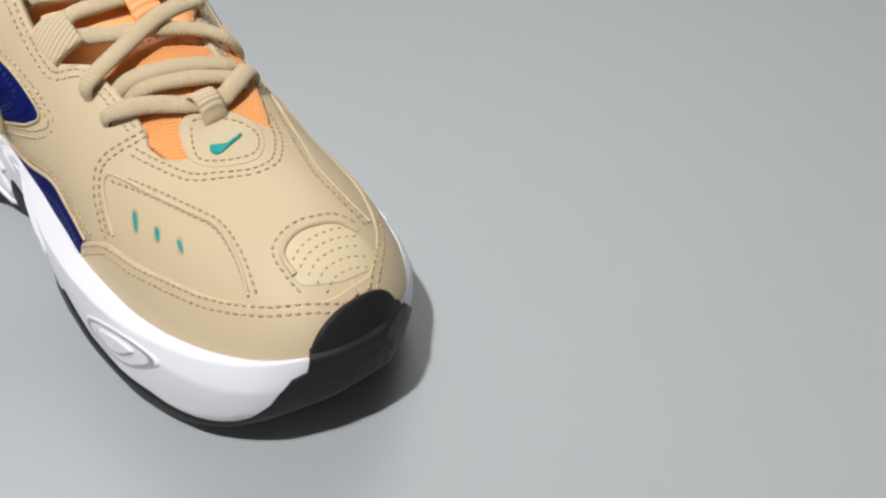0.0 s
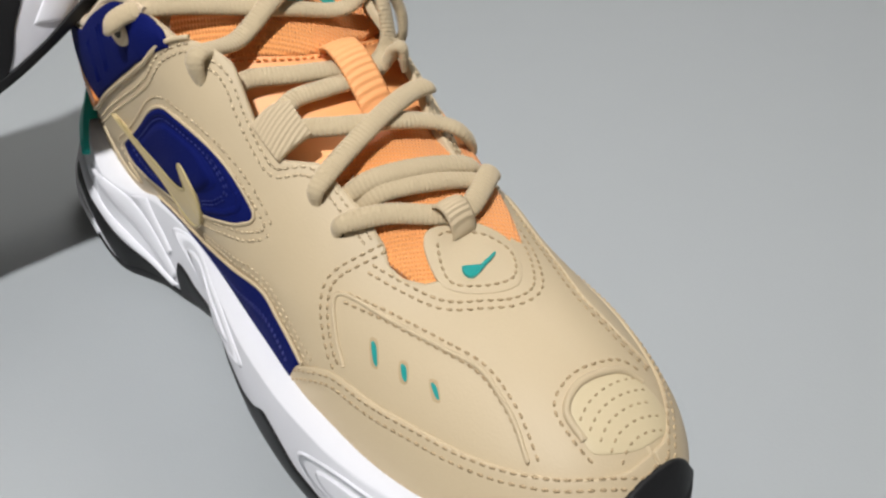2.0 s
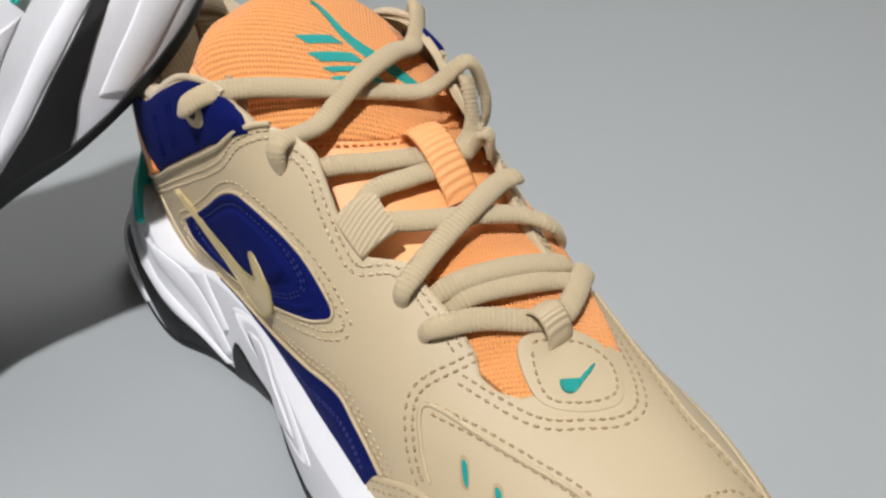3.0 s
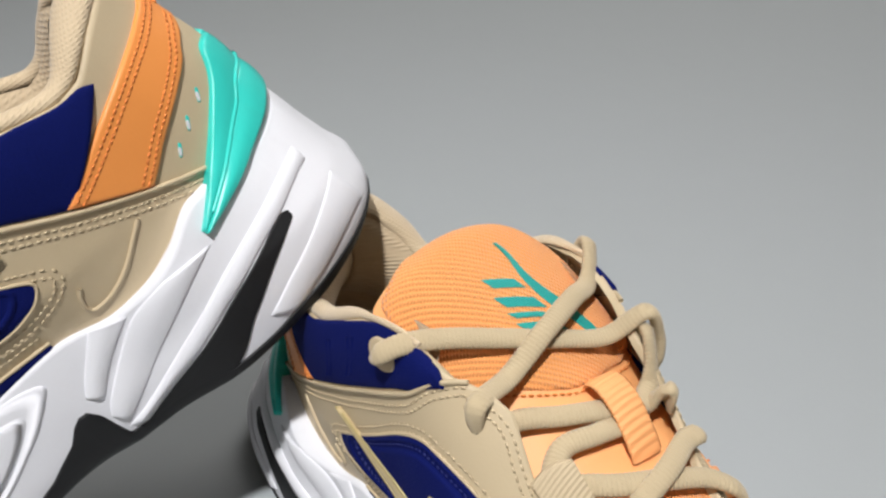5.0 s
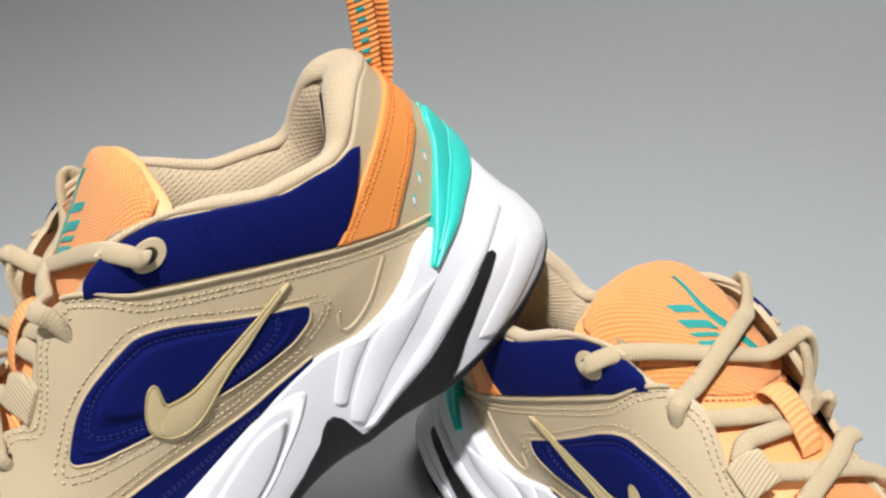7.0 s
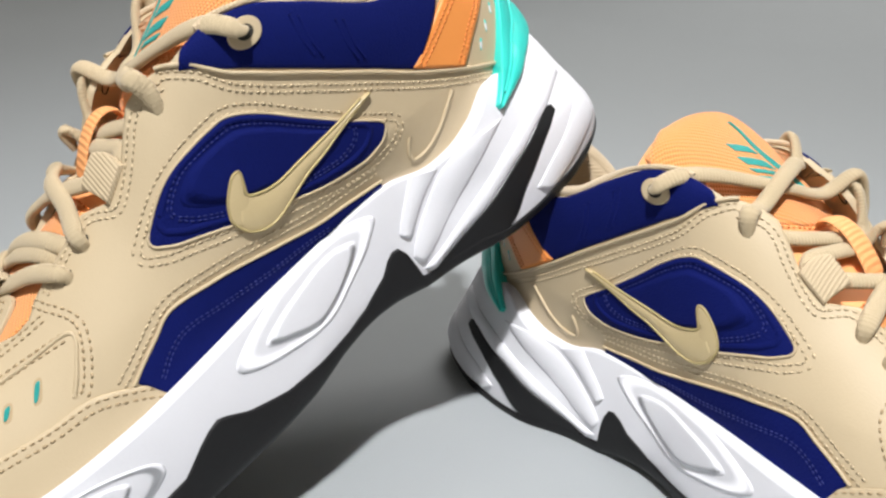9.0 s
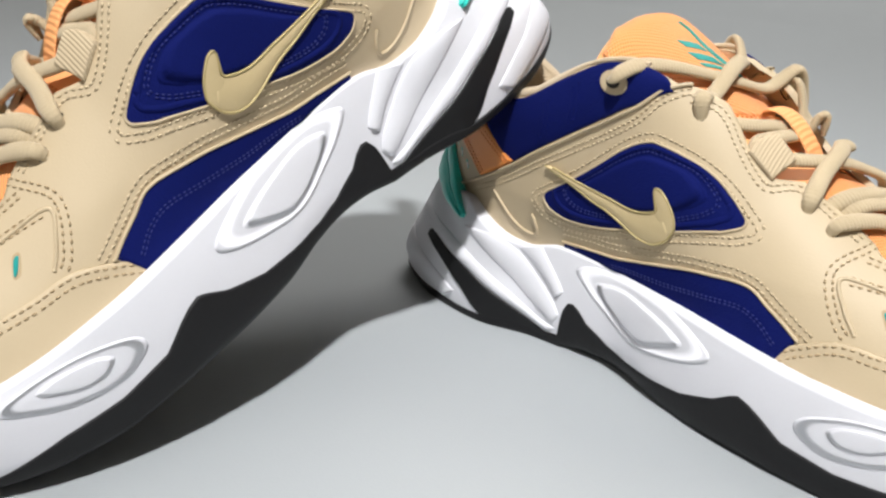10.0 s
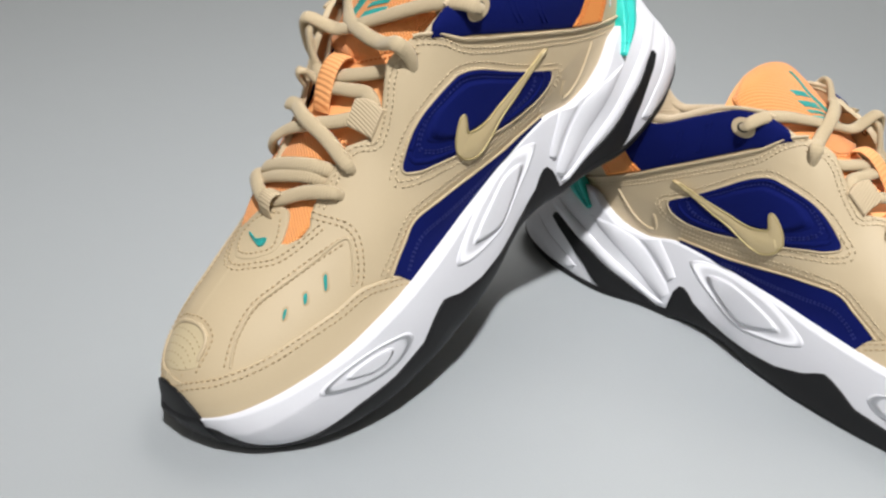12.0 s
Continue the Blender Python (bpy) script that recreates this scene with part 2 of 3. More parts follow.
def patch(name, surf, outline, mat, parent, rise=0.8, label="", puff=0.0, count=120, curved=True, sink=0.6, edge=0.985):
    """A raised piece with rolled edges laid on a surface, inside a closed outline."""
    o = curve(outline, count, True, curved)
    c = o.mean(0)
    v, prof = [], ((1.0, -sink), (1.0, rise * 0.35), ((edge + 1) / 2, rise * 0.85), (edge, rise), (0.9, rise + puff * 0.35), (0.75, rise + puff * 0.7), (0.5, rise + puff * 0.93), (0.25, rise + puff))
    for k, d in prof:
        r = c + (o - c) * k
        v.append(lift(surf, r[:, 0], r[:, 1], d))
    f = grid_faces(len(prof), count, 0, True)
    last = (len(prof) - 1) * count
    v.append(lift(surf, c[:1], c[1:], rise + puff))
    f += [(last + j, last + count, last + (j + 1) % count) for j in range(count)]
    return part(name, np.concatenate(v), f, mat, parent, label)


def band(name, surf, low, high, mat, parent, rise=0.8, label="", n=80, m=14, sink=0.6, puff=0.0):
    """A raised strip between two lines on a surface."""
    a, b = curve(low, n), curve(high, n)
    t = np.concatenate([[0, 0, 0.02], np.linspace(0.06, 0.94, m), [0.98, 1, 1]])
    d = np.concatenate([[-sink, rise * 0.4, rise * 0.9], rise + puff * np.sin(np.pi * np.linspace(0.06, 0.94, m)), [rise * 0.9, rise * 0.4, -sink]])
    g = a[:, None] + (b - a)[:, None] * t[None, :, None]
    dd = np.broadcast_to(d, g.shape[:2]).copy()
    dd[0], dd[-1] = -sink, -sink
    return part(name, lift(surf, g[..., 0], g[..., 1], dd), grid_faces(n, len(t)), mat, parent, label)


def tube_mesh(p, ra, rb, sides=10, up=None, ribs=0.0):
    """Rings along a line: half-widths ra (across) and rb (up), with ribs of 1.5 mm."""
    p = np.asarray(p, float)
    t = np.gradient(p, axis=0)
    t /= np.linalg.norm(t, axis=1, keepdims=True) + 1e-9
    u = np.broadcast_to(np.array((0, 0, 1.0)) if up is None else np.asarray(up, float), p.shape)
    s = np.cross(t, u)
    s /= np.linalg.norm(s, axis=1, keepdims=True) + 1e-9
    u = np.cross(s, t)
    ang = np.linspace(0, 2 * np.pi, sides, endpoint=False)
    run = np.concatenate([[0], np.cumsum(np.linalg.norm(np.diff(p, axis=0), axis=1))])
    k = 1 + ribs * np.sin(2 * np.pi * run / 1.25)
    ra, rb = np.broadcast_to(ra, len(p)) * k, np.broadcast_to(rb, len(p)) * k
    v = p[:, None] + s[:, None] * (np.cos(ang)[None, :, None] * ra[:, None, None]) + u[:, None] * (np.sin(ang)[None, :, None] * rb[:, None, None])
    f = grid_faces(len(p), sides, 0, True)
    f += [tuple(range(sides))[::-1], tuple(range((len(p) - 1) * sides, len(p) * sides))]
    return v.reshape(-1, 3), f


def cord(name, surf, line, mat, parent, r=0.7, rise=0.2, closed=False, count=140, label=""):
    c = curve(line, count, closed)
    if closed:
        c = np.concatenate([c, c[:2]])
    p = lift(surf, c[:, 0], c[:, 1], rise)
    n = lift(surf, c[:, 0], c[:, 1], rise + 1) - p
    v, f = tube_mesh(p, r, r, 7, n)
    return part(name, v, f, mat, parent, label)


def stitches(surf, line, parent, mat=None, rise=0.3, pitch=2.5, closed=False, size=(1.8, 0.62, 0.26), rows=(0.0,), label=""):
    """Dashes of thread along a line on a surface; rows: sideways shifts in millimetres."""
    c = curve(line, 400, closed)
    base = lift(surf, c[:, 0], c[:, 1], rise)
    nor = lift(surf, c[:, 0], c[:, 1], rise + 1) - base
    tan = np.gradient(base, axis=0)
    tan /= np.linalg.norm(tan, axis=1, keepdims=True) + 1e-9
    side = np.cross(tan, nor)
    v, f = [], []
    run = np.concatenate([[0], np.cumsum(np.linalg.norm(np.diff(base, axis=0), axis=1))])
    for shift in rows:
        for s in np.arange(pitch / 2, run[-1], pitch):
            k = int(np.clip(np.searchsorted(run, s), 0, 399))
            o, t, u, n = base[k] + side[k] * shift, tan[k] * size[0] / 2, side[k] * size[1] / 2, nor[k] * size[2]
            i = len(v)
            v += [o - t, o - t * 0.6 - u + n * 0.8, o - t * 0.6 + u + n * 0.8, o + t * 0.6 - u + n * 0.8, o + t * 0.6 + u + n * 0.8, o + t, o - u * 1.2 - n * 0.3, o + u * 1.2 - n * 0.3]
            f += [(i, i + 1, i + 2), (i + 1, i + 3, i + 4, i + 2), (i + 3, i + 5, i + 4), (i, i + 6, i + 1), (i + 6, i + 3, i + 1), (i + 6, i + 5, i + 3), (i, i + 2, i + 7), (i + 7, i + 2, i + 4), (i + 7, i + 4, i + 5)]
    return part("stitching", v, f, mat or THREAD, parent, label)


# ---- lines of the shoe ----
EDGE_X = (0, 12, 24, 36, 45, 60, 74, 86, 98, 106, 112, 118, 126, 134, 143, 150, 156, 162, 170, 178, 194, 203, 207, 212, 217, 221, 223.5)
EDGE_W = (.214, .2145, .204, .1905, .188, .195, .2025, .217, .235, .244, .248, .252, .258, .270, .306, .322, .312, .302, .310, .360, .378, .372, .357, .362, .385, .43, .5)


def edge(x):
    """Where the upper ends, at the collar and the throat."""
    return np.interp(x, EDGE_X, EDGE_W)


def dip(x):
    """How much lower the collar runs on the inner side of the foot."""
    return smooth(x, (6, 28, 48, 72, 100), (0, 0.010, 0.016, 0.015, 0))


def tongue_height(x, y):
    return smooth(x, (97, 103, 110, 120, 135, 150, 165, 175, 190, 205, 222, 232), (131, 130.5, 126, 118, 107, 97, 88.5, 84.5, 79, 73, 65, 55)) - smooth(x, (97, 188, 215, 232), (0.011, 0.011, 0.005, 0.004)) * (y - 1) ** 2


def lining(x, w, pad=0.0):
    """The inside of the collar, a finger's breadth in from the upper."""
    p = upper(x, w)
    c = centre(x)
    d = p[..., 1] - c
    p[..., 1] = c + np.sign(d) * np.maximum(np.abs(d) - 7.5 - pad, 0.3)
    p[..., 0] += (17 + 1.2 * pad) * np.clip(1 - np.asarray(x, float) / 60, 0, 1)
    return p


def build_shoe(flip, label, pull_line):
    global FLIP
    FLIP = flip
    shoe = tagged(new("sneaker"), label, "sneaker", "pair of sneakers")

    # -- sole: foam wall, bottom, black tread --
    xs = np.concatenate([[0, 0.4, 1, 2], np.linspace(3, 20, 22), np.linspace(22, 255, 150), np.linspace(256, 284, 40), [284.8, 285.4, 285.8, 286]])
    vs = np.linspace(0, 1, 26)
    a, b = sole(xs[:, None], vs[None], -1), sole(xs[:, None], vs[None], 1)
    n, m = len(xs), len(vs)
    # the top turns in to meet the upper
    top_a, top_b = a[:, -1:] * (1, 0.8, 1) + (0, 0, -1.5), b[:, -1:] * (1, 0.8, 1) + (0, 0, -1.5)
    a, b = np.concatenate([a, top_a], 1), np.concatenate([b, top_b], 1)
    m += 1
    mid = part("midsole", np.concatenate([a.reshape(-1, 3), b.reshape(-1, 3)]),
               grid_faces(n, m) + [f[::-1] for f in grid_faces(n, m, n * m)], WHITE, shoe, "sculpted white foam midsole")
    k = np.linspace(0, 1, 9)[None, :, None]
    bottom = a[:, :1] * (1 - k) + b[:, :1] * k
    part("outsole", bottom, grid_faces(n, 9), BLACK, shoe, "black rubber outsole")
    tread_x = (0, 20, 45, 62, 71, 88, 96.4, 98.2, 100.5, 103, 106, 110, 121, 131, 147, 160, 174, 180, 183, 187, 192, 200, 217, 236, 254, 263, 268, 272, 276, 279, 286)
    tread_z = (7.5, 5, 3.2, 3.4, 5.2, 4.5, 5.5, 17, 21, 21.3, 19.5, 15.5, 10, 8.5, 9.2, 11.2, 16.5, 20.5, 22, 21, 18.5, 13.5, 11.2, 12.5, 12.2, 13, 14.5, 17.5, 23.5, 32, 36.0)
    for surf, top in ((sole_outer, tread_z), (sole_inner, tread_z)):
        tx = np.concatenate([np.linspace(0, 90, 60), np.linspace(90.5, 115, 50), np.linspace(116, 286, 120)])
        hz = np.interp(tx, tread_x, top)
        lo = sole_floor(tx)
        t = np.array((0, 0.03, 0.2, 0.5, 0.8, 0.94, 1, 1))
        g = lo[:, None] + (hz - lo)[:, None] * t
        d = np.array((0, 0.7, 0.9, 0.9, 0.8, 0.7, 0.4, -0.5)) * np.clip((286 - tx) / 4, 0.2, 1)[:, None]
        part("tread_wall", lift(surf, tx[:, None], g, d), grid_faces(len(tx), 8), BLACK, shoe)
        up = ((23, 28.5), (25, 30), (28, 29.7), (36, 27), (44, 24.3), (53, 20.9), (69.4, 13.4), (84, 7.2), (94, 3.5))
        dn = ((23, 28), (24.3, 27), (29.4, 24.8), (38.4, 19.8), (45, 15.5), (50.3, 12), (58.5, 4.5), (66, 2.2), (94, 0.6))
        band("heel_spike", surf, dn, up, BLACK, shoe, 0.6, n=60)
        # raised fins of the heel
        for q, r, rise in ((((9, 32.8), (14, 33), (24, 30.6), (36, 27.6), (53, 21.6), (69.4, 14.2), (92, 5.4)), ((9, 38), (17, 37), (30, 34.5), (48, 29.5), (66, 21), (84, 11.5), (96, 7.5)), 0.9),
                           (((44, 39), (57, 33.4), (70, 25), (84, 15.4), (94, 9.5)), ((60, 40.2), (72.7, 36), (84.6, 26.8), (93.2, 19.3), (97, 14)), 0.8),
                           (((73.5, 37.4), (86, 28.4), (94, 21)), ((83.7, 40.5), (88, 36), (94.2, 29.4), (97.7, 24.5)), 0.8)):
            band("rib", surf, q, r, WHITE, mid, rise * 0.55, n=50, m=10, puff=0.8)
        band("rib", surf, ((8, 11.2), (13, 11.3), (25, 7.5), (38, 3.8)), ((8, 25.5), (12, 24), (18, 21.5), (35, 14), (46, 8.8)), WHITE, mid, 0.5, n=40, m=8, puff=0.6)
        # leaf-shaped pads with a groove inside the rim
        for outer, inner in ((((102.7, 36.5), (110, 39.2), (119.4, 39.4), (133, 39.7), (148.5, 38.8), (162.8, 34.3), (170, 30), (167, 26), (156.6, 21.8), (140, 18), (128.5, 18.8), (114.7, 25), (105, 32.5)),
                              ((159, 28.9), (148.5, 33.2), (132.3, 35.8), (119.4, 35.8), (111.8, 33.4), (115.6, 28), (126.6, 22.3), (139, 20), (150.4, 23.7))),
                             (((245.7, 29.4), (236.6, 31.3), (223.3, 30.8), (212.8, 28.3), (204.2, 24.3), (203.3, 19.8), (211, 16.2), (222, 17), (234, 21.4)),
                              ((235, 28.3), (227, 29.2), (216.6, 27), (212.3, 23.7), (216.6, 20.9), (225, 22.1)))):
            pad = patch("pad", surf, outer, WHITE, mid, 0.6, sink=0.5, edge=0.90)
            patch("pad_core", surf, inner, WHITE, pad, 1.05, sink=0.2, edge=0.88, puff=0.2)

    # black rubber that wraps round the tip of the toe and rolls in over the foam
    cx = np.concatenate([np.linspace(280.6, 284, 10), np.linspace(284.4, 286, 9)])
    cv = np.linspace(0, 1, 12)
    wrap = np.concatenate([sole(cx[:, None], cv[None], -1), sole(cx[::-1, None], cv[None], 1)[1:]])
    away = (wrap - (258, -8, 0)) * (1, 1, 0)
    away /= np.linalg.norm(away, axis=-1, keepdims=True)
    wrap = wrap + away * 1.3
    rolls = [wrap[:, -1:] - away[:, -1:] * a + (0, 0, b) for a, b in ((0.4, 0.5), (1.5, 1.2), (3.6, 2.2), (7.0, 3.8), (10.0, 4.6))]
    wrap = np.concatenate([wrap] + rolls, 1)
    part("toe_wrap", wrap, grid_faces(wrap.shape[0], wrap.shape[1]), BLACK, shoe)

    # -- upper shell: two walls that meet over the toe --
    ux = np.concatenate([[0, 0.3, 0.8, 1.6], np.linspace(2.6, 20, 26), np.linspace(21, 216, 180), np.linspace(216.5, 224, 24), np.linspace(225, 270, 46), np.linspace(271, 285.9, 40)])
    s = np.linspace(0, 1, 48)
    for surf in (upper, inner_upper):
        top = edge(ux) - (0 if surf is upper else dip(ux))
        w = top[:, None] * s[None]
        p = upper(ux[:, None], w if surf is upper else 1 - w)
        fold = lift(surf, ux[:, None], top[:, None] * np.ones((1, 2)), np.array([[-1.0, -2.4]]))
        keep = (ux < 219)[:, None, None]
        fold = np.where(keep, fold, p[:, -1:])
        p = np.concatenate([p, fold], 1)
        f = grid_faces(len(ux), 50)
        part("shell_wall", p, f if surf is upper else [q[::-1] for q in f], LEATHER, shoe, "smooth tan leather upper")

    # -- collar: lining, padded rim, footbed --
    lx = np.concatenate([[0, 0.5, 1.5], np.linspace(3, 124, 90)])
    depth = np.linspace(0, 1, 34)
    cushion = 5.5 * np.sin(np.pi * np.clip(depth * 1.9, 0, 1)) ** 0.8 * np.clip((125 - lx) / 30, 0, 1)[:, None]
    for sgn in (0, 1):
        top = edge(lx) - sgn * dip(lx)
        w = top[:, None] + (0.055 - top)[:, None] * depth[None]
        part("lining", lining(lx[:, None], np.abs(sgn - w), cushion), grid_faces(len(lx), 34), KNIT, shoe, "tan knitted heel lining")
    fx = np.linspace(2, 215, 70)
    l0, l1 = lining(fx, 0.09), lining(fx, 0.91)
    k = np.linspace(0, 1, 12)[None, :, None]
    # The dark colour paints in the shade deep inside the shoe
    part("footbed", l0[:, None] * (1 - k) + l1[:, None] * k, grid_faces(70, 12), HOLLOW_SHADE, shoe, "footbed with shade put into its dark colour")
    rx = np.linspace(124, 0.2, 130)
    rim_high = 2.5 * np.clip((108 - rx) / 22, 0.4, 1) + 1.6 * np.clip(1 - rx / 40, 0, 1)
    ring, wide = [], []
    for w0 in (0, 1):
        w = np.abs(w0 - (edge(rx) - w0 * dip(rx)))
        k = (0.48 + 0.50 * np.clip((rx - 88) / 16, 0, 1) + 0.10 * np.clip(1 - rx / 45, 0, 1))[:, None]
        q = k * upper(rx, w) + (1 - k) * lining(rx, w) + (0, 0, 0.9)
        d = (0.40 + 0.06 * np.clip(1 - rx / 45, 0, 1)) * np.linalg.norm(upper(rx, w) - lining(rx, w), axis=1)
        ring.append(q if w0 == 0 else q[::-1])
        d = d * np.clip((106 - rx + 16 * w0) / 20, 0.2, 1)
        wide.append(d if w0 == 0 else d[::-1])
    ring = np.concatenate(ring)
    ker = np.ones(7) / 7
    sm = np.stack([np.convolve(np.pad(ring[:, i], 3, "edge"), ker, "valid") for i in range(3)], 1)
    v, f = tube_mesh(sm, np.convolve(np.pad(np.concatenate(wide), 3, "edge"), ker, "valid") + 0.2, np.concatenate([rim_high, rim_high[::-1]]), 16, None, 0.0)
    part("collar_rim", v, f, RIM, shoe, "padded tan collar edge")

    # -- panels, the same on both sides --
    window = ((167, .226), (157.6, .2295), (145, .217), (135.5, .206), (130, .199), (119, .178), (108.6, .159), (95, .136), (84.5, .119), (86, .108), (91, .1015), (99, .0985), (116.3, .104), (132.5, .121), (148, .146), (160, .177), (165.6, .2), (168, .215))
    navy_low_t = ((93, .070), (108, .073), (123, .0775), (143.5, .100), (159.6, .124), (174.6, .150), (183, .143), (190, .134), (195.5, .123))
    navy_low_b = ((93, .060), (108, .058), (123, .056), (143.5, .056), (159.6, .055), (174.6, .053), (181, .052), (186.5, .054), (189, .066))
    for surf in (upper, inner_upper):
        out = surf is upper
        band("collar_panel", surf, ((62.5, .1355), (68, .1435), (79, .159), (97, .182), (115, .206), (125, .225), (134, .258)),
             [(x, w - (0 if out else dip(x))) for x, w in ((33, .1830), (38, .1875), (46, .1880), (57, .1935), (70, .2005), (90, .2230), (106, .2435), (118, .2510), (131, .264))], NAVY, shoe, 0.7, "padded navy jersey collar panel", puff=1.1)
        for x0 in (80, 82.5, 93, 95.5):
            cord("quilt_seam", surf, ((x0 + 1.5, edge(x0) - 0.010), (x0 + 1.8, edge(x0) - .026), (x0 + .5, edge(x0) - .040)), NAVY, shoe, 0.5, 1.45, count=40)
        win = patch("side_window", surf, window, NAVY, shoe, 0.35, "quilted navy jersey window", puff=0.2)
        c = np.mean(window, 0)
        stitches(surf, [tuple(c + (np.array(q) - c) * 0.74) for q in window], win, THREAD_NAVY, 0.62, 1.8, True, size=(1.3, 0.4, 0.22), rows=(0.0, 1.1))
        patch("quilt_pad", surf, [tuple(c + (np.array(q) - c) * 0.66) for q in window], NAVY, win, 0.8, puff=0.25, sink=0.5, edge=0.9)
        cord("quilt_roll", surf, [tuple(c + (np.array(q) - c) * 0.87) for q in window], NAVY, win, 1.7, -0.7, True, 160)
        cord("piping", surf, window, LEATHER, shoe, 0.5, 0.25, True, 200)
        stitches(surf, [tuple(c + (np.array(q) - c) * (1.0 + 0.115)) for q in window], shoe, THREAD, 0.12, 2.2, True, rows=(-0.9, 1.4))
        low = band("lower_panel", surf, navy_low_b, navy_low_t, NAVY, shoe, 0.5, "navy jersey lower panel", puff=0.6)
        stitches(surf, ((118, .066), (143.5, .080), (159.6, .097), (174, .118), (182, .115), (188, .10)), low, THREAD_NAVY, 1.05, 1.8, size=(1.3, 0.4, 0.22), rows=(0.0, 1.1))
        cord("piping", surf, navy_low_t, LEATHER, shoe, 0.55, 0.55)
        stitches(surf, [(x, w + 0.012) for x, w in navy_low_t[:6]] + [(186, .155), (198, .139)], shoe, THREAD, 0.15, 2.2, rows=(-1.1, 1.1))
        # seam under the collar
        seam = ((28, .088), (44, .108), (63.5, .134), (79, .156), (97, .179), (120.6, .212), (131, .252), (138, .288))
        cord("seam_edge", surf, seam, LEATHER, shoe, 0.75, 0.5)
        stitches(surf, [(x, w - 0.012) for x, w in seam], shoe, THREAD, 0.12, 2.2, rows=(-1.0, 1.0))
        # orange heel strap, slots, clip
        strap = band("heel_strap", surf, ((0.5, .172), (4, .165), (8.4, .1595), (13.2, .1515), (30.3, .1325), (44.6, .1095)), ((0.5, .205), (3, .196), (14.5, .187), (29, .177), (46.5, .161), (65.5, .139)), ORANGE, shoe, 1.3, "orange leather heel strap", n=60)
        stitches(surf, ((2, .176), (9, .166), (14.5, .158), (31.5, .139), (46.5, .1145)), strap, THREAD_ORANGE, 1.3, 2.0, rows=(-1.0, 1.0))
        stitches(surf, ((2, .190), (13.5, .1805), (28, .1705), (45, .1545), (62, .1365)), strap, THREAD_ORANGE, 1.3, 2.0, rows=(-1.0, 1.0))
        for x, w in ((16.3, .131), (24.5, .124), (31.7, .115)):
            slot = patch("slot", surf, ((x - 1.5, w + .0032), (x - .7, w + .0042), (x + 1.5, w - .0032), (x + .7, w - .0042)), TEAL, shoe, 0.15, count=24)
            patch("slot_core", surf, ((x - .5, w + .0012), (x + .1, w + .002), (x + 1.3, w - .0028), (x + .7, w - .0036)), WHITE, slot, 0.3, count=20)
        rim = heel_outer if out else heel_outer_in
        clip_low = ((0.2, .088), (4, .085), (9, .080), (15, .0765), (23.2, .0708), (34, .0645), (44, .0600))
        clip_high = ((0.2, .146), (3.0, .149), (5.5, .147), (9.0, .136), (13, .1265), (19.6, .1135), (30.5, .0915), (38, .077), (44.5, .0645))
        ridge = [tuple(q) for q in curve(clip_high, 9) * 0.52 + curve(clip_low, 9) * 0.48]
        clip = band("heel_clip", rim, clip_low, ridge, TEAL, shoe, 2.6, "glossy teal plastic heel clip", n=70, puff=0.9, sink=3.5)
        band("clip_face", rim, ridge, clip_high, TEAL, clip, 2.4, n=70, puff=0.5, sink=3.0)
        cord("clip_ridge", rim, [tuple(q) for q in np.array(ridge)[:-1]], TEAL, clip, 0.8, 2.3)
        cord("small_mark", surf, ((53.5, .1005), (59, .0895), (64.1, .0789), (69.5, .0705), (74.2, .0664), (78.6, .0664), (79.8, .0735), (78.6, .0845), (77.2, .0905)), LEATHER, shoe, 0.7, 0.1, label="embossed hooked curve in the tan leather")
        # large hooked mark over the window: a slim padded curve with a corded edge
        tail = ((84.5, .1462), (88.5, .1434), (92.6, .1405), (100, .1348), (108.5, .1272), (115, .1228), (121, .1182), (128, .1132), (133.5, .1125), (138.4, .1165), (142.6, .1265), (144.6, .138))
        head = ((84.6, .1468), (88.9, .1456), (93.2, .1434), (99.5, .1402), (105, .1385), (110.5, .1362), (116.5, .1342), (122.5, .1330), (128, .1345), (132.8, .1395), (136.8, .1475), (140.5, .1510))
        mark = band("curved_mark", surf, tail, head, SATIN, shoe, 1.2, "raised gold-tan satin hooked curve", n=80, puff=0.5, sink=0.6)
        patch("mark_hook", surf, ((144.8, .1380), (145.2, .1480), (143.6, .1580), (141.0, .1645), (138.0, .1685), (135.6, .1668), (136.0, .1595), (137.6, .1510), (137.2, .1450), (139.6, .1360), (142.8, .1330)), SATIN, mark, 1.35, count=80, sink=0.6, puff=0.3)
        cord("mark_edge", surf, tail + ((145.2, .1480), (142.8, .1600), (138.2, .1685), (135.4, .1660), (136.1, .1575), (136.9, .1480), (132.8, .1397), (128, .1345), (122.5, .1330), (116.5, .1342), (110.5, .1362), (99.5, .1408), (88.6, .1466)), THREAD_GOLD, mark, 0.5, 1.15, count=220)
        # eyestay stitching beside the throat
        ex = (139, 147, 152, 157, 164, 170, 178, 190, 200)
        stitches(surf, [(x, edge(x) - 0.020) for x in ex], shoe, THREAD, 0.1, 2.2, rows=(-1.1, 1.1))
        # toe: side panel, rand, seams
        side = patch("toe_side_panel", surf, ((201, .267), (216, .303), (232, .335), (241, .350), (249, .339), (255, .32), (261, .287), (251.3, .245), (236.5, .221), (219.6, .194), (210, .187), (204, .222)), LEATHER_PALE, shoe, -0.25, "pale tan toe side panel with three slits", sink=0.8, count=140)
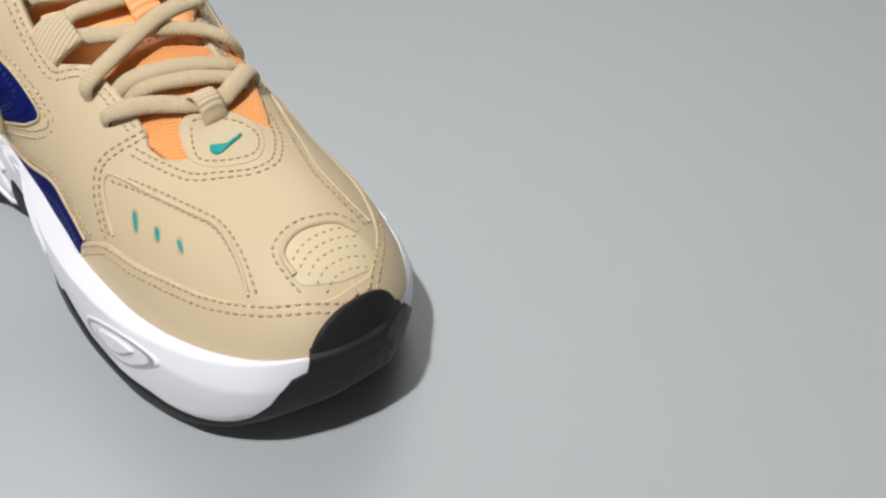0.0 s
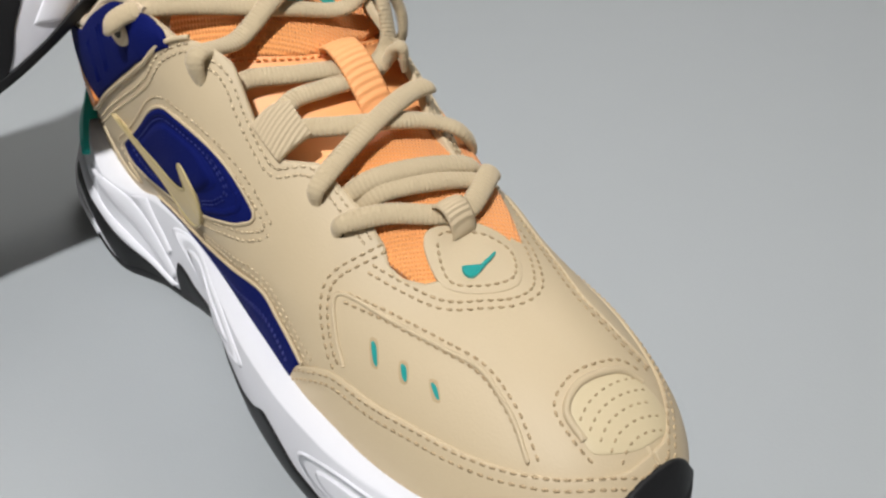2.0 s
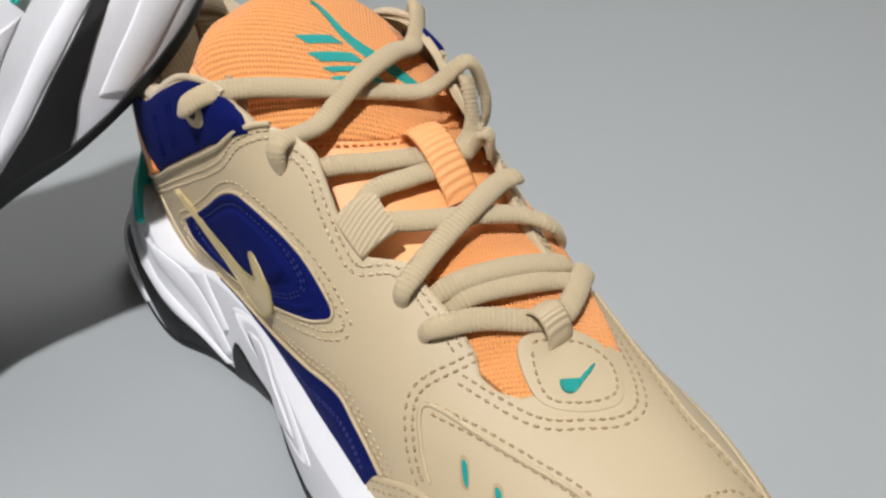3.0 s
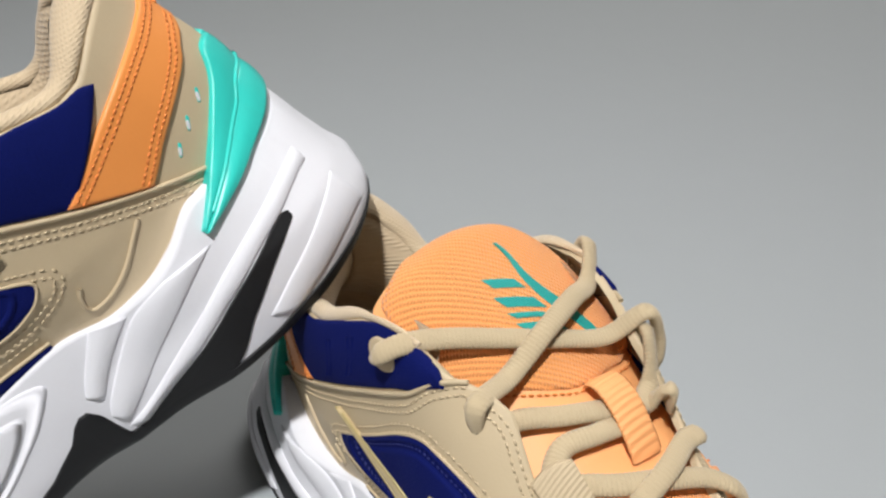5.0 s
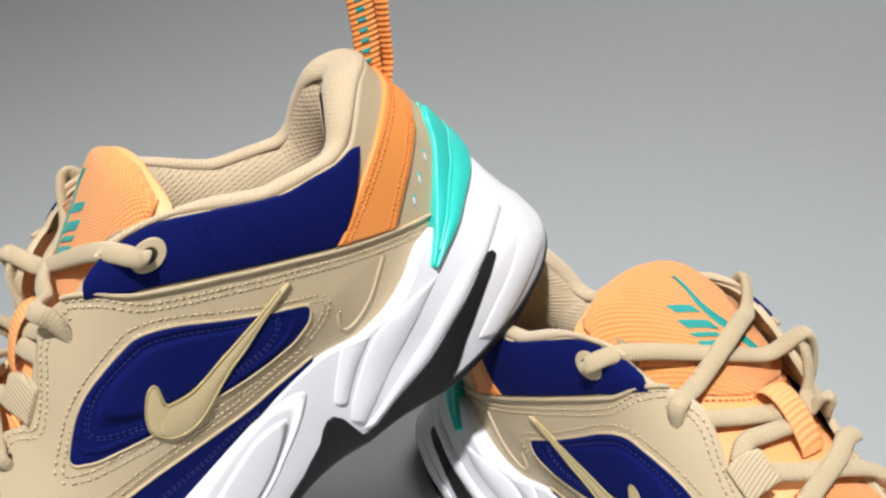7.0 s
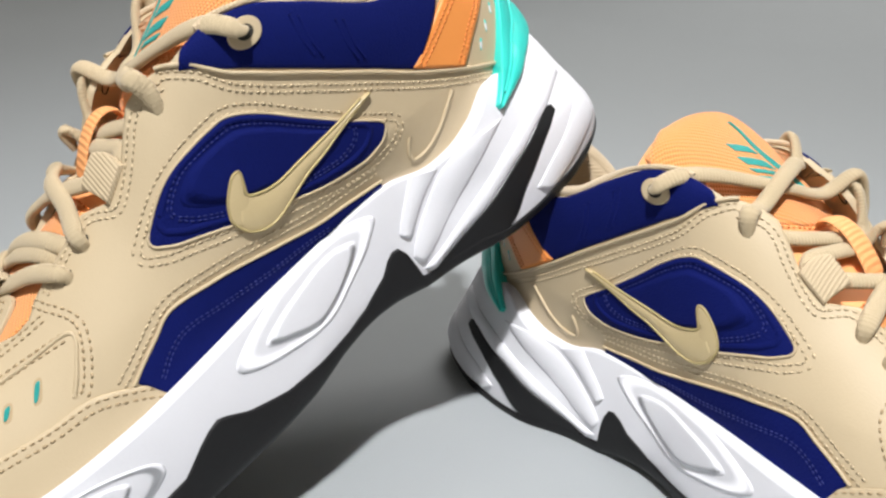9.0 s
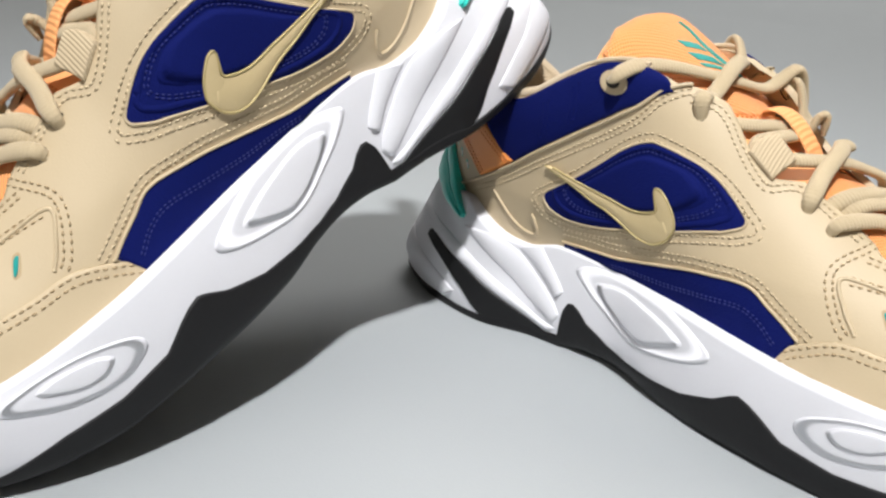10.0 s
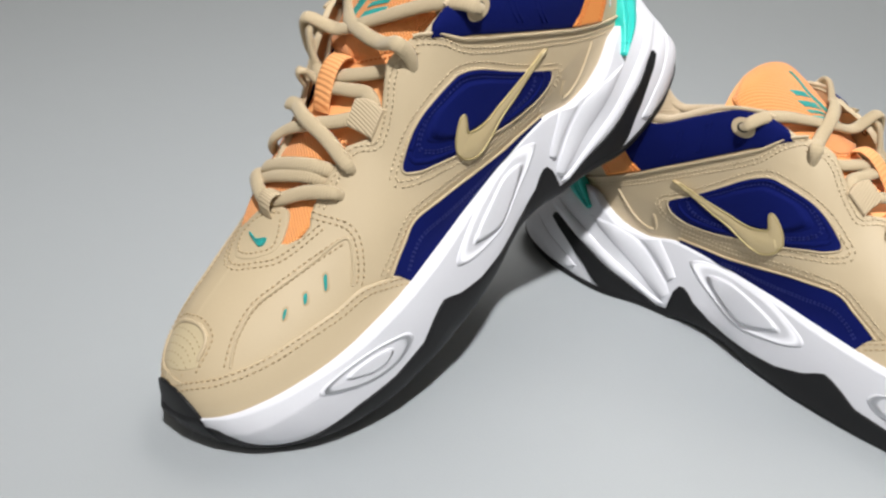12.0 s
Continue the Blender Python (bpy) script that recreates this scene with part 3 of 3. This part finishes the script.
        cord("seam_edge", surf, ((210, .187), (204, .222), (200.5, .266), (216, .304), (232, .336), (242, .352), (250, .340), (256, .321), (262, .285)), LEATHER, shoe, 0.65, 0.05)
        stitches(surf, ((202, .274), (216, .312), (231, .343), (242.5, .360), (252, .347), (258, .326), (264, .292)), shoe, THREAD_DARK, 0.1, 2.5, rows=(-0.4, 2.0))
        stitches(surf, ((203.5, .372), (201.4, .337), (197.5, .284), (197, .253), (199.9, .22), (205.2, .184), (209, .174)), shoe, THREAD_DARK, 0.15, 2.5, rows=(-1.1, 1.1))
        for (x0, w0), (x1, w1) in () if not out else (((215.3, .262), (218.2, .232)), ((225.4, .273), (227.3, .249)), ((234.5, .285), (236.9, .264))):
            g = np.array(((x0, w0), (x1, w1)))
            hole = patch("slit", surf, ((x0 - 1.4, w0 - .004), (x0, w0 + .004), (x0 + 1.5, w0 - .001), (x1 + 1.4, w1 + .003), (x1, w1 - .004), (x1 - 1.5, w1 + .001)), THREAD_DARK, side, 0.05, count=30, sink=0.2)
            patch("slit_thread", surf, ((x0 - .6, w0 - .005), (x0 + 1.1, w0 - .004), (x1 + 1.0, w1 + .004), (x1 - .6, w1 + .005)), TEAL_THREAD, hole, 0.3, count=24, sink=0.1)
        rand_t = ((185, .060), (190, .095), (196.6, .124), (208, .165), (220.6, .182), (237.4, .209), (252.3, .234), (263.8, .272), (272, .325), (276.5, .40), (277.3, .5))
        rand_b = ((186, .040), (192, .040), (200, .040), (210, .042), (222, .045), (240, .055), (256, .075), (268, .10), (276, .14), (280.5, .22), (281.5, .5))
        band("toe_rand", surf, rand_b, rand_t, LEATHER, shoe, 0.75, "tan leather toe rand", n=110)
        stitches(surf, [(x - 0.2, w - 0.016) for x, w in rand_t[1:-2]] + [(279.2, .41), (279.6, .5)], shoe, THREAD_DARK, 0.8, 2.5, rows=(-1.2, 1.2))
        # webbing loop of the eyestay
        if out:
            band("webbing_loop", surf, ((160.5, .296), (161, .32), (162, .345), (164, .372)), ((170, .304), (170.6, .325), (171.6, .35), (172.6, .376)), WEBBING, shoe, 1.6, "ribbed tan webbing lace loop", n=40, puff=0.5)
        # eyelets
        ring = [(112 + 4.8 * math.cos(t), .2285 + .0085 * math.sin(t)) for t in np.linspace(0, 2 * np.pi, 12, endpoint=False)]
        eyelet = patch("eyelet", surf, [(112 + (a - 112) * 1.25, .2285 + (b - .2285) * 1.25) for a, b in ring], LEATHER, shoe, 2.4, "flat round tan eyelet ring", count=48, edge=0.93)
        # Flat dark disc: the shade in the eyelet is painted, nothing is cut
        patch("eyelet_hole", surf, [(112 + (a - 112) * .62, .2285 + (b - .2285) * .62) for a, b in ring], HOLLOW_SHADE, eyelet, 2.5, count=30, sink=0.2)
        for x, w in ((143.5, .268), (182, .326), (191.6, .327)):
            r2 = [(x + 2.0 * math.cos(t), w + .008 * math.sin(t)) for t in np.linspace(0, 2 * np.pi, 10, endpoint=False)]
            # Dark dot with the hole's shade painted in
            patch("lace_hole", surf, r2, HOLLOW_SHADE, shoe, 0.15, count=24)
    band("toe_guard", upper, ((285.8, .1), (285.9, .2), (285.9, .35), (285.9, .5), (285.9, .65), (285.9, .78)), ((281.2, .13), (279.3, .21), (278.8, .36), (279.4, .52), (280, .68), (281.6, .8)), BLACK, shoe, 1.9, "black rubber toe guard", n=70, sink=1.5)
    # toe pad with rows of perforations, and the tab at the throat
    pad = patch("toe_pad", upper, ((262, .408), (260, .456), (261.2, .523), (263, .585), (266.4, .625), (272, .668), (275.5, .66), (276.2, .56), (275.4, .463), (271, .384), (266.5, .394)), LEATHER_PALE, shoe, 0.2, "pale perforated toe patch", sink=0.4)
    cord("pad_edge", upper, ((268, .388), (262, .405), (259.8, .456), (261, .523), (262.8, .585), (266, .63)), LEATHER, shoe, 1.0, 0.15)
    stitches(upper, ((272, .365), (266, .374), (259.4, .396), (257.4, .456), (258.6, .523), (260.4, .60), (264, .65)), shoe, THREAD_DARK, 0.1, 2.5, rows=(0.0,))
    for k in range(5):
        x = 264 + 2.6 * k
        stitches(upper, ((x + 1.2, .405), (x - .3, .46), (x, .53), (x + 1.2, .62)), pad, THREAD_DARK, 0.15, 2.4, size=(1.3, 0.5, 0.15))
    tab = patch("throat_tab", upper, ((207.5, .44), (209.5, .484), (213, .54), (220, .578), (228, .556), (232.6, .505), (229, .446), (221, .405), (212, .415)), LEATHER, shoe, 0.25, "tan leather tab below the laces", sink=1.2)
    stitches(upper, ((210.5, .45), (213, .49), (217, .535), (223, .556), (228.3, .535), (230.2, .5), (227, .452), (220.5, .418)), tab, THREAD_DARK, 0.3, 2.3, True)
    stitches(upper, ((203.3, .329), (213.4, .353), (224, .384), (230.7, .43), (236, .487), (235, .551), (225.4, .608), (212.4, .64)), shoe, THREAD_DARK, 0.1, 2.5, rows=(-1.1, 1.1))
    patch("tab_mark", upper, ((220.2, .449), (221.3, .4505), (222.8, .457), (223.0, .474), (221.9, .513), (222.4, .516), (223.6, .484), (224.4, .460), (223.9, .448), (222, .4435)), TEAL_THREAD, tab, 1.05, "teal embroidered hooked mark", count=60, sink=0.9)

    # -- tongue --
    def tongue(x, y, d=0.0):
        x, y = np.broadcast_arrays(np.asarray(x, float), np.asarray(y, float))
        return np.stack([x + 0 * y, y, tongue_height(x, y) + d], -1)

    def sides(x):
        return (smooth(x, (95.5, 96.5, 98, 103, 118, 140, 165, 200, 228), (-15, -27, -33, -36, -36, -33, -28, -25, -22)),
                smooth(x, (95.5, 97, 101, 108, 116, 125, 140, 165, 200, 228), (-10, 0, 11, 23, 29, 32, 35, 32, 19, 8)))

    def across(x, s):
        lo, hi = sides(x)
        return (lo + hi) / 2 + np.asarray(s, float) * (hi - lo) / 2

    tx = np.concatenate([np.linspace(95.5, 100, 20), np.linspace(101, 223, 90)])
    ts = np.linspace(-1, 1, 34)
    y = across(tx[:, None], ts[None])
    thick = np.clip((150 - tx) / 40, 0.15, 1)[:, None] * 9
    round_off = (1 - np.abs(ts) ** 4)[None] * np.clip((tx - 95.5) / 5, 0, 1)[:, None] ** 0.5
    top = tongue(tx[:, None], y, -3 + 3 * round_off)
    bot = tongue(tx[:, None], y, -3 - thick * round_off)
    n, m = len(tx), len(ts)
    tg = part("tongue", np.concatenate([top.reshape(-1, 3), bot.reshape(-1, 3)]), grid_faces(n, m) + [f[::-1] for f in grid_faces(n, m, n * m)], APRICOT, shoe, "apricot padded tongue")

    def on_tongue(x, s):
        return tongue(x, across(x, s), 0.0)

    on_tongue.unit, on_tongue.side = 6.0, 1
    knit = band("tongue_pad", on_tongue, ((99.5, -.86), (110, -.93), (124, -.90), (136, -.55), (144, -.2), (146.5, .1), (144, .6)), ((97.3, -.3), (98.4, .3), (101, .6), (107, .8), (115, .92), (126, .95), (138, .93)), APRICOT_KNIT, tg, 1.0, "apricot knitted tongue top", n=60, m=24, puff=1.6)
    stitches(on_tongue, ((124, -.93), (137, -.58), (145.4, -.2), (147.8, .1), (145.4, .62), (139, .9)), tg, THREAD_ORANGE, 0.6, 2.2)
    band("tongue_mesh", on_tongue, ((176, -.95), (190, -.95), (210, -.95), (222, -.9)), ((176, .95), (190, .95), (210, .95), (222, .9)), APRICOT_KNIT, tg, 0.7, "apricot open-knit gusset", n=60, m=30)
    stitches(on_tongue, ((174, -.9), (174.5, -.3), (175.5, .3), (175, .9)), tg, THREAD_ORANGE, 0.8, 2.4)
    for x0, s0, x1, s1, wide in ((115.9, -.11, 119.2, .145, 1.5), (120.9, -.125, 125.2, .185, 1.7), (124.9, -.115, 128.4, .165, 1.0), (128.4, -.11, 132.4, .205, 1.5)):
        patch("bar", on_tongue, ((x0 - wide, s0 - .02), (x0 + wide, s0 + .02), (x1 + wide, s1 + .02), (x1 - wide, s1 - .02)), TEAL_THREAD, knit, 2.9, "teal embroidered bar", count=28, curved=False)
    band("slash", on_tongue, ((107.6, .272), (112, .240), (117.5, .200), (122.5, .215), (127, .265), (132, .35), (138, .44)), ((107.5, .285), (111, .285), (116.4, .272), (121, .315), (125.8, .40), (130.4, .47), (137, .54)), TEAL_THREAD, knit, 2.8, "teal embroidered slash", n=50, m=8)
    # webbing pull on the tongue
    w = np.linspace(0, 1, 30)
    pull = np.stack([148 + 21 * w, 6.5 - 1.5 * w, tongue_height(148 + 21 * w, 6) + 1.6 + 7.0 * np.sin(np.pi * w ** 0.85) ** 0.7], 1)
    v, f = tube_mesh(np.stack([np.interp(np.linspace(0, 1, 140), w, pull[:, i]) for i in range(3)], 1), 5.4, 0.8, 12, None, 0.015)
    lp = part("tongue_pull", v, f, ORANGE_WEBBING, tg, "ribbed orange webbing pull")
    for i in range(4):
        v, f = tube_mesh(np.stack([np.full(5, 167.6), 1.4 + 2.4 * i + np.linspace(0, 1.6, 5), np.full(5, tongue_height(167.6, 5) + 3.4)], 1), 0.5, 0.4, 6)
        part("bar_tack", v, f, THREAD_ORANGE, lp)

    # -- laces --
    def lace(points, ra=3.1, rb=1.75):
        c = curve(points, 420)
        run = np.concatenate([[0], np.cumsum(np.linalg.norm(np.diff(c, axis=0), axis=1))])
        k = smooth(np.minimum(run, run[-1] - run), (0, 4, 10, 60), (0.5, 0.8, 1.0, 1.0))
        v, f = tube_mesh(c, ra * k, rb * k, 12, np.stack([0.4 + 0 * k, c[:, 1] / 40, 1 + 0 * k], 1), 0.028)
        part("lace", v, f, LACE, shoe, "ribbed oval tan lace")

    def th(x, y, h):
        return (x, y, tongue_height(x, y) + h)

    def over(x, w, d):
        """A place over the inner eyestay."""
        return tuple(lift(upper, x, w, d).tolist())

    lace(((111.5, -38.5, 111), (114.5, -43.4, 113.6), (119, -38, 117.3), (124, -28, 117.2), (130.5, -14, 114.4), (137, 2, 110.4), (142, 16, 107.5), over(144.5, .69, 6), over(147, .725, 5), over(149.5, .742, 2.5), over(151, .75, -1)))
    if flip > 0:
        lace((over(144.6, .262, -0.8), over(142.4, .286, 2.0), th(138.6, -18, 7.5), th(136.6, -3, 9.5), th(131.4, 13, 8.5), th(126, 25, 7), over(118, .742, 3.5), over(113, .765, 1.5), over(110, .772, -2)))
    else:
        lace((over(144.6, .262, -0.8), over(142.9, .285, 2.4), over(143.4, .310, 4.8), (143.5, -17, 109.8), (142, -4, 110), th(137, 12, 5), th(128, 24, 4), over(117, .74, 4), over(112, .765, 2), over(110, .772, -2)))
    lace(((143, -30, 93), (145, -22, 99), (151, -10, 98.5), (156, 2, 97.5), (159, 14, 94.5), over(162, .65, 3), over(165, .67, -1)))
    lace(((166, -26, 87), (161, -23, 92), (157, -15, 94.5), (159.5, -5, 95.3), (161, 6, 95.5), (156, 20, 97.5), over(148, .69, 3), over(146, .715, -1)))
    lace(((163, -27, 86), (166, -20, 90.5), (173, -10, 90.5), (179, 3, 89), (183, 13, 86), over(186, .65, 4), over(187.5, .69, 2.5), over(188.5, .71, -1)))
    lace((over(183, .316, -0.8), over(181.8, .340, 2.2), (179.5, -12, 88), (178, 2, 92.5), (174, 14, 92), over(172, .655, 3.5), over(169, .69, -1)))
    lace(((184, -24, 76), (189, -16, 82), (193, -6, 83), (196, 5, 81), over(197, .62, 2.5), over(195, .66, -2)))
    lace(((189, -22, 74), (193, -15, 80), (198, -3, 80), (201, 8, 77), over(203, .61, 2.0), over(202, .65, -2)))
    lace((over(191.2, .316, -0.8), over(192.4, .340, 2.2), (199, -17, 77.5), (206, -7, 75.5), (209, 0, 74.5), (208, 6, 76), (204, 14, 77), over(200, .645, 4), over(198, .68, 1.5), over(197, .70, -1)))
    # loop of the tab round the lowest lace
    w = np.linspace(-0.6, np.pi + 0.5, 60)
    loop = np.stack([208.5 - 5.0 * np.cos(w), -4 + 0 * w, 71.5 + 7.5 * np.sin(w)], 1)
    v, f = tube_mesh(loop, 4.2, 0.7, 10, None, 0.015)
    part("tab_loop", v, f, WEBBING, tab, "ribbed tan webbing loop")
    # heel pull loop
    pl = curve(pull_line, 260)
    run = np.gradient(pl, axis=0)
    run /= np.linalg.norm(run, axis=1, keepdims=True)
    k = np.clip(np.linspace(1.6, -0.6, 260), 0, 1)[:, None]
    wide = np.array((0.7, 0.7, 0.0)) * k + np.array((0.15, 0.99, 0.0)) * (1 - k)
    face = np.cross(wide, run)
    v, f = tube_mesh(pl, 5.0, 0.8, 12, face, 0.02)
    pull = part("heel_pull", v, f, ORANGE_WEBBING_UP, shoe, "ribbed orange webbing heel pull")
    for i in range(14, 100, 9):
        q, a, b, c = pl[i], wide[i] * 1.8, run[i] * 0.85, face[i]
        part("thread_bar", [q + c * 0.6 - a - b, q + c * 0.6 + a - b, q + c * 0.6 + a + b, q + c * 0.6 - a + b] + [q + c * 1.15 + m * a * .9 + l * b * .8 for m, l in ((-1, -1), (1, -1), (1, 1), (-1, 1))],
             [(4, 5, 6, 7), (0, 1, 5, 4), (1, 2, 6, 5), (2, 3, 7, 6), (3, 0, 4, 7)], TEAL_THREAD, pull, "teal woven bar")
    return shoe


# ---- the place ----
# grey paper that lies on the floor and sweeps up behind without a corner
line = [(-3.0, 0.0), (-1.0, 0.0), (1.5, 0.0)] + [(1.5 + 0.7 * math.sin(a), 0.7 - 0.7 * math.cos(a)) for a in np.linspace(0.1, math.pi / 2, 16)] + [(2.2, 2.4)]
me = bpy.data.meshes.new("floor")
me.from_pydata([(x, y, z) for y, z in line for x in (-3.0, 3.0)], [], [(2 * i, 2 * i + 1, 2 * i + 3, 2 * i + 2) for i in range(len(line) - 1)])
me.materials.append(PAPER)
me.polygons.foreach_set("use_smooth", [True] * len(me.polygons))
tagged(new("floor", me), "smooth matt light grey paper backdrop sweep", "floor", kind="structure")
# Unseen walls and ceiling, added to close the room and bounce light
for name, box in (("wall_north", (-3, 3, 3, 3.15)), ("wall_south", (-3, -3.15, 3, -3)), ("wall_west", (-3.15, -3.15, -3, 3.15)), ("wall_east", (3, -3.15, 3.15, 3.15))):
    x0, y0, x1, y1 = box
    bm = bmesh.new()
    bmesh.ops.create_cube(bm, size=1, matrix=Matrix.LocRotScale(((x0 + x1) / 2, (y0 + y1) / 2, 1.3), None, (x1 - x0, y1 - y0, 2.6)))
    me = bpy.data.meshes.new(name)
    bm.to_mesh(me)
    bm.free()
    me.materials.append(PLASTER)
    tagged(new(name, me), "unseen plain grey plastered studio wall added to bounce light", "wall", kind="structure")
bm = bmesh.new()
bmesh.ops.create_cube(bm, size=1, matrix=Matrix.LocRotScale((0, 0, 2.68), None, (6.3, 6.3, 0.15)))
me = bpy.data.meshes.new("ceiling")
bm.to_mesh(me)
bm.free()
me.materials.append(PLASTER)
tagged(new("ceiling", me), "unseen plain grey studio ceiling added to bounce light", "ceiling", kind="structure")

# the right shoe stands flat; the left one leans its heel on the other's heel
right = build_shoe(1, "tan sneaker with navy panels and white sole standing flat",
                   ((27, 0, 98), (25, 0, 108), (21, 0, 117), (14, 0, 121), (6, 0, 119), (1, 0, 114), (3, 0, 109), (7, 0, 105), (8.5, 0, 99), (7.5, 0, 93), (6, 0, 87)))
left = build_shoe(-1, "tan sneaker with navy panels tilted, heel on the other",
                  ((13, 0, 96), (10.5, 0, 102.5), (7.5, 0, 108.5), (3.5, 0, 119), (-1, 0, 130), (-4.5, 0, 138), (-9, 0, 138), (-9.5, 0, 130), (-5.5, 0, 120), (-2, 0, 112.5), (2.2, 0, 103.5), (5, 0, 97.5), (8.5, 0, 93), (10, 0, 89)))
LEVEL = pose(0, 0, 0.0007, 1.0)
right.matrix_world = LEVEL
left.matrix_world = LEVEL @ Matrix(((-0.0652, 0.9934, -0.0941, 0.02359), (-0.8945, -0.1000, -0.4357, -0.00250), (-0.4423, 0.0558, 0.8952, 0.11113), (0, 0, 0, 1)))
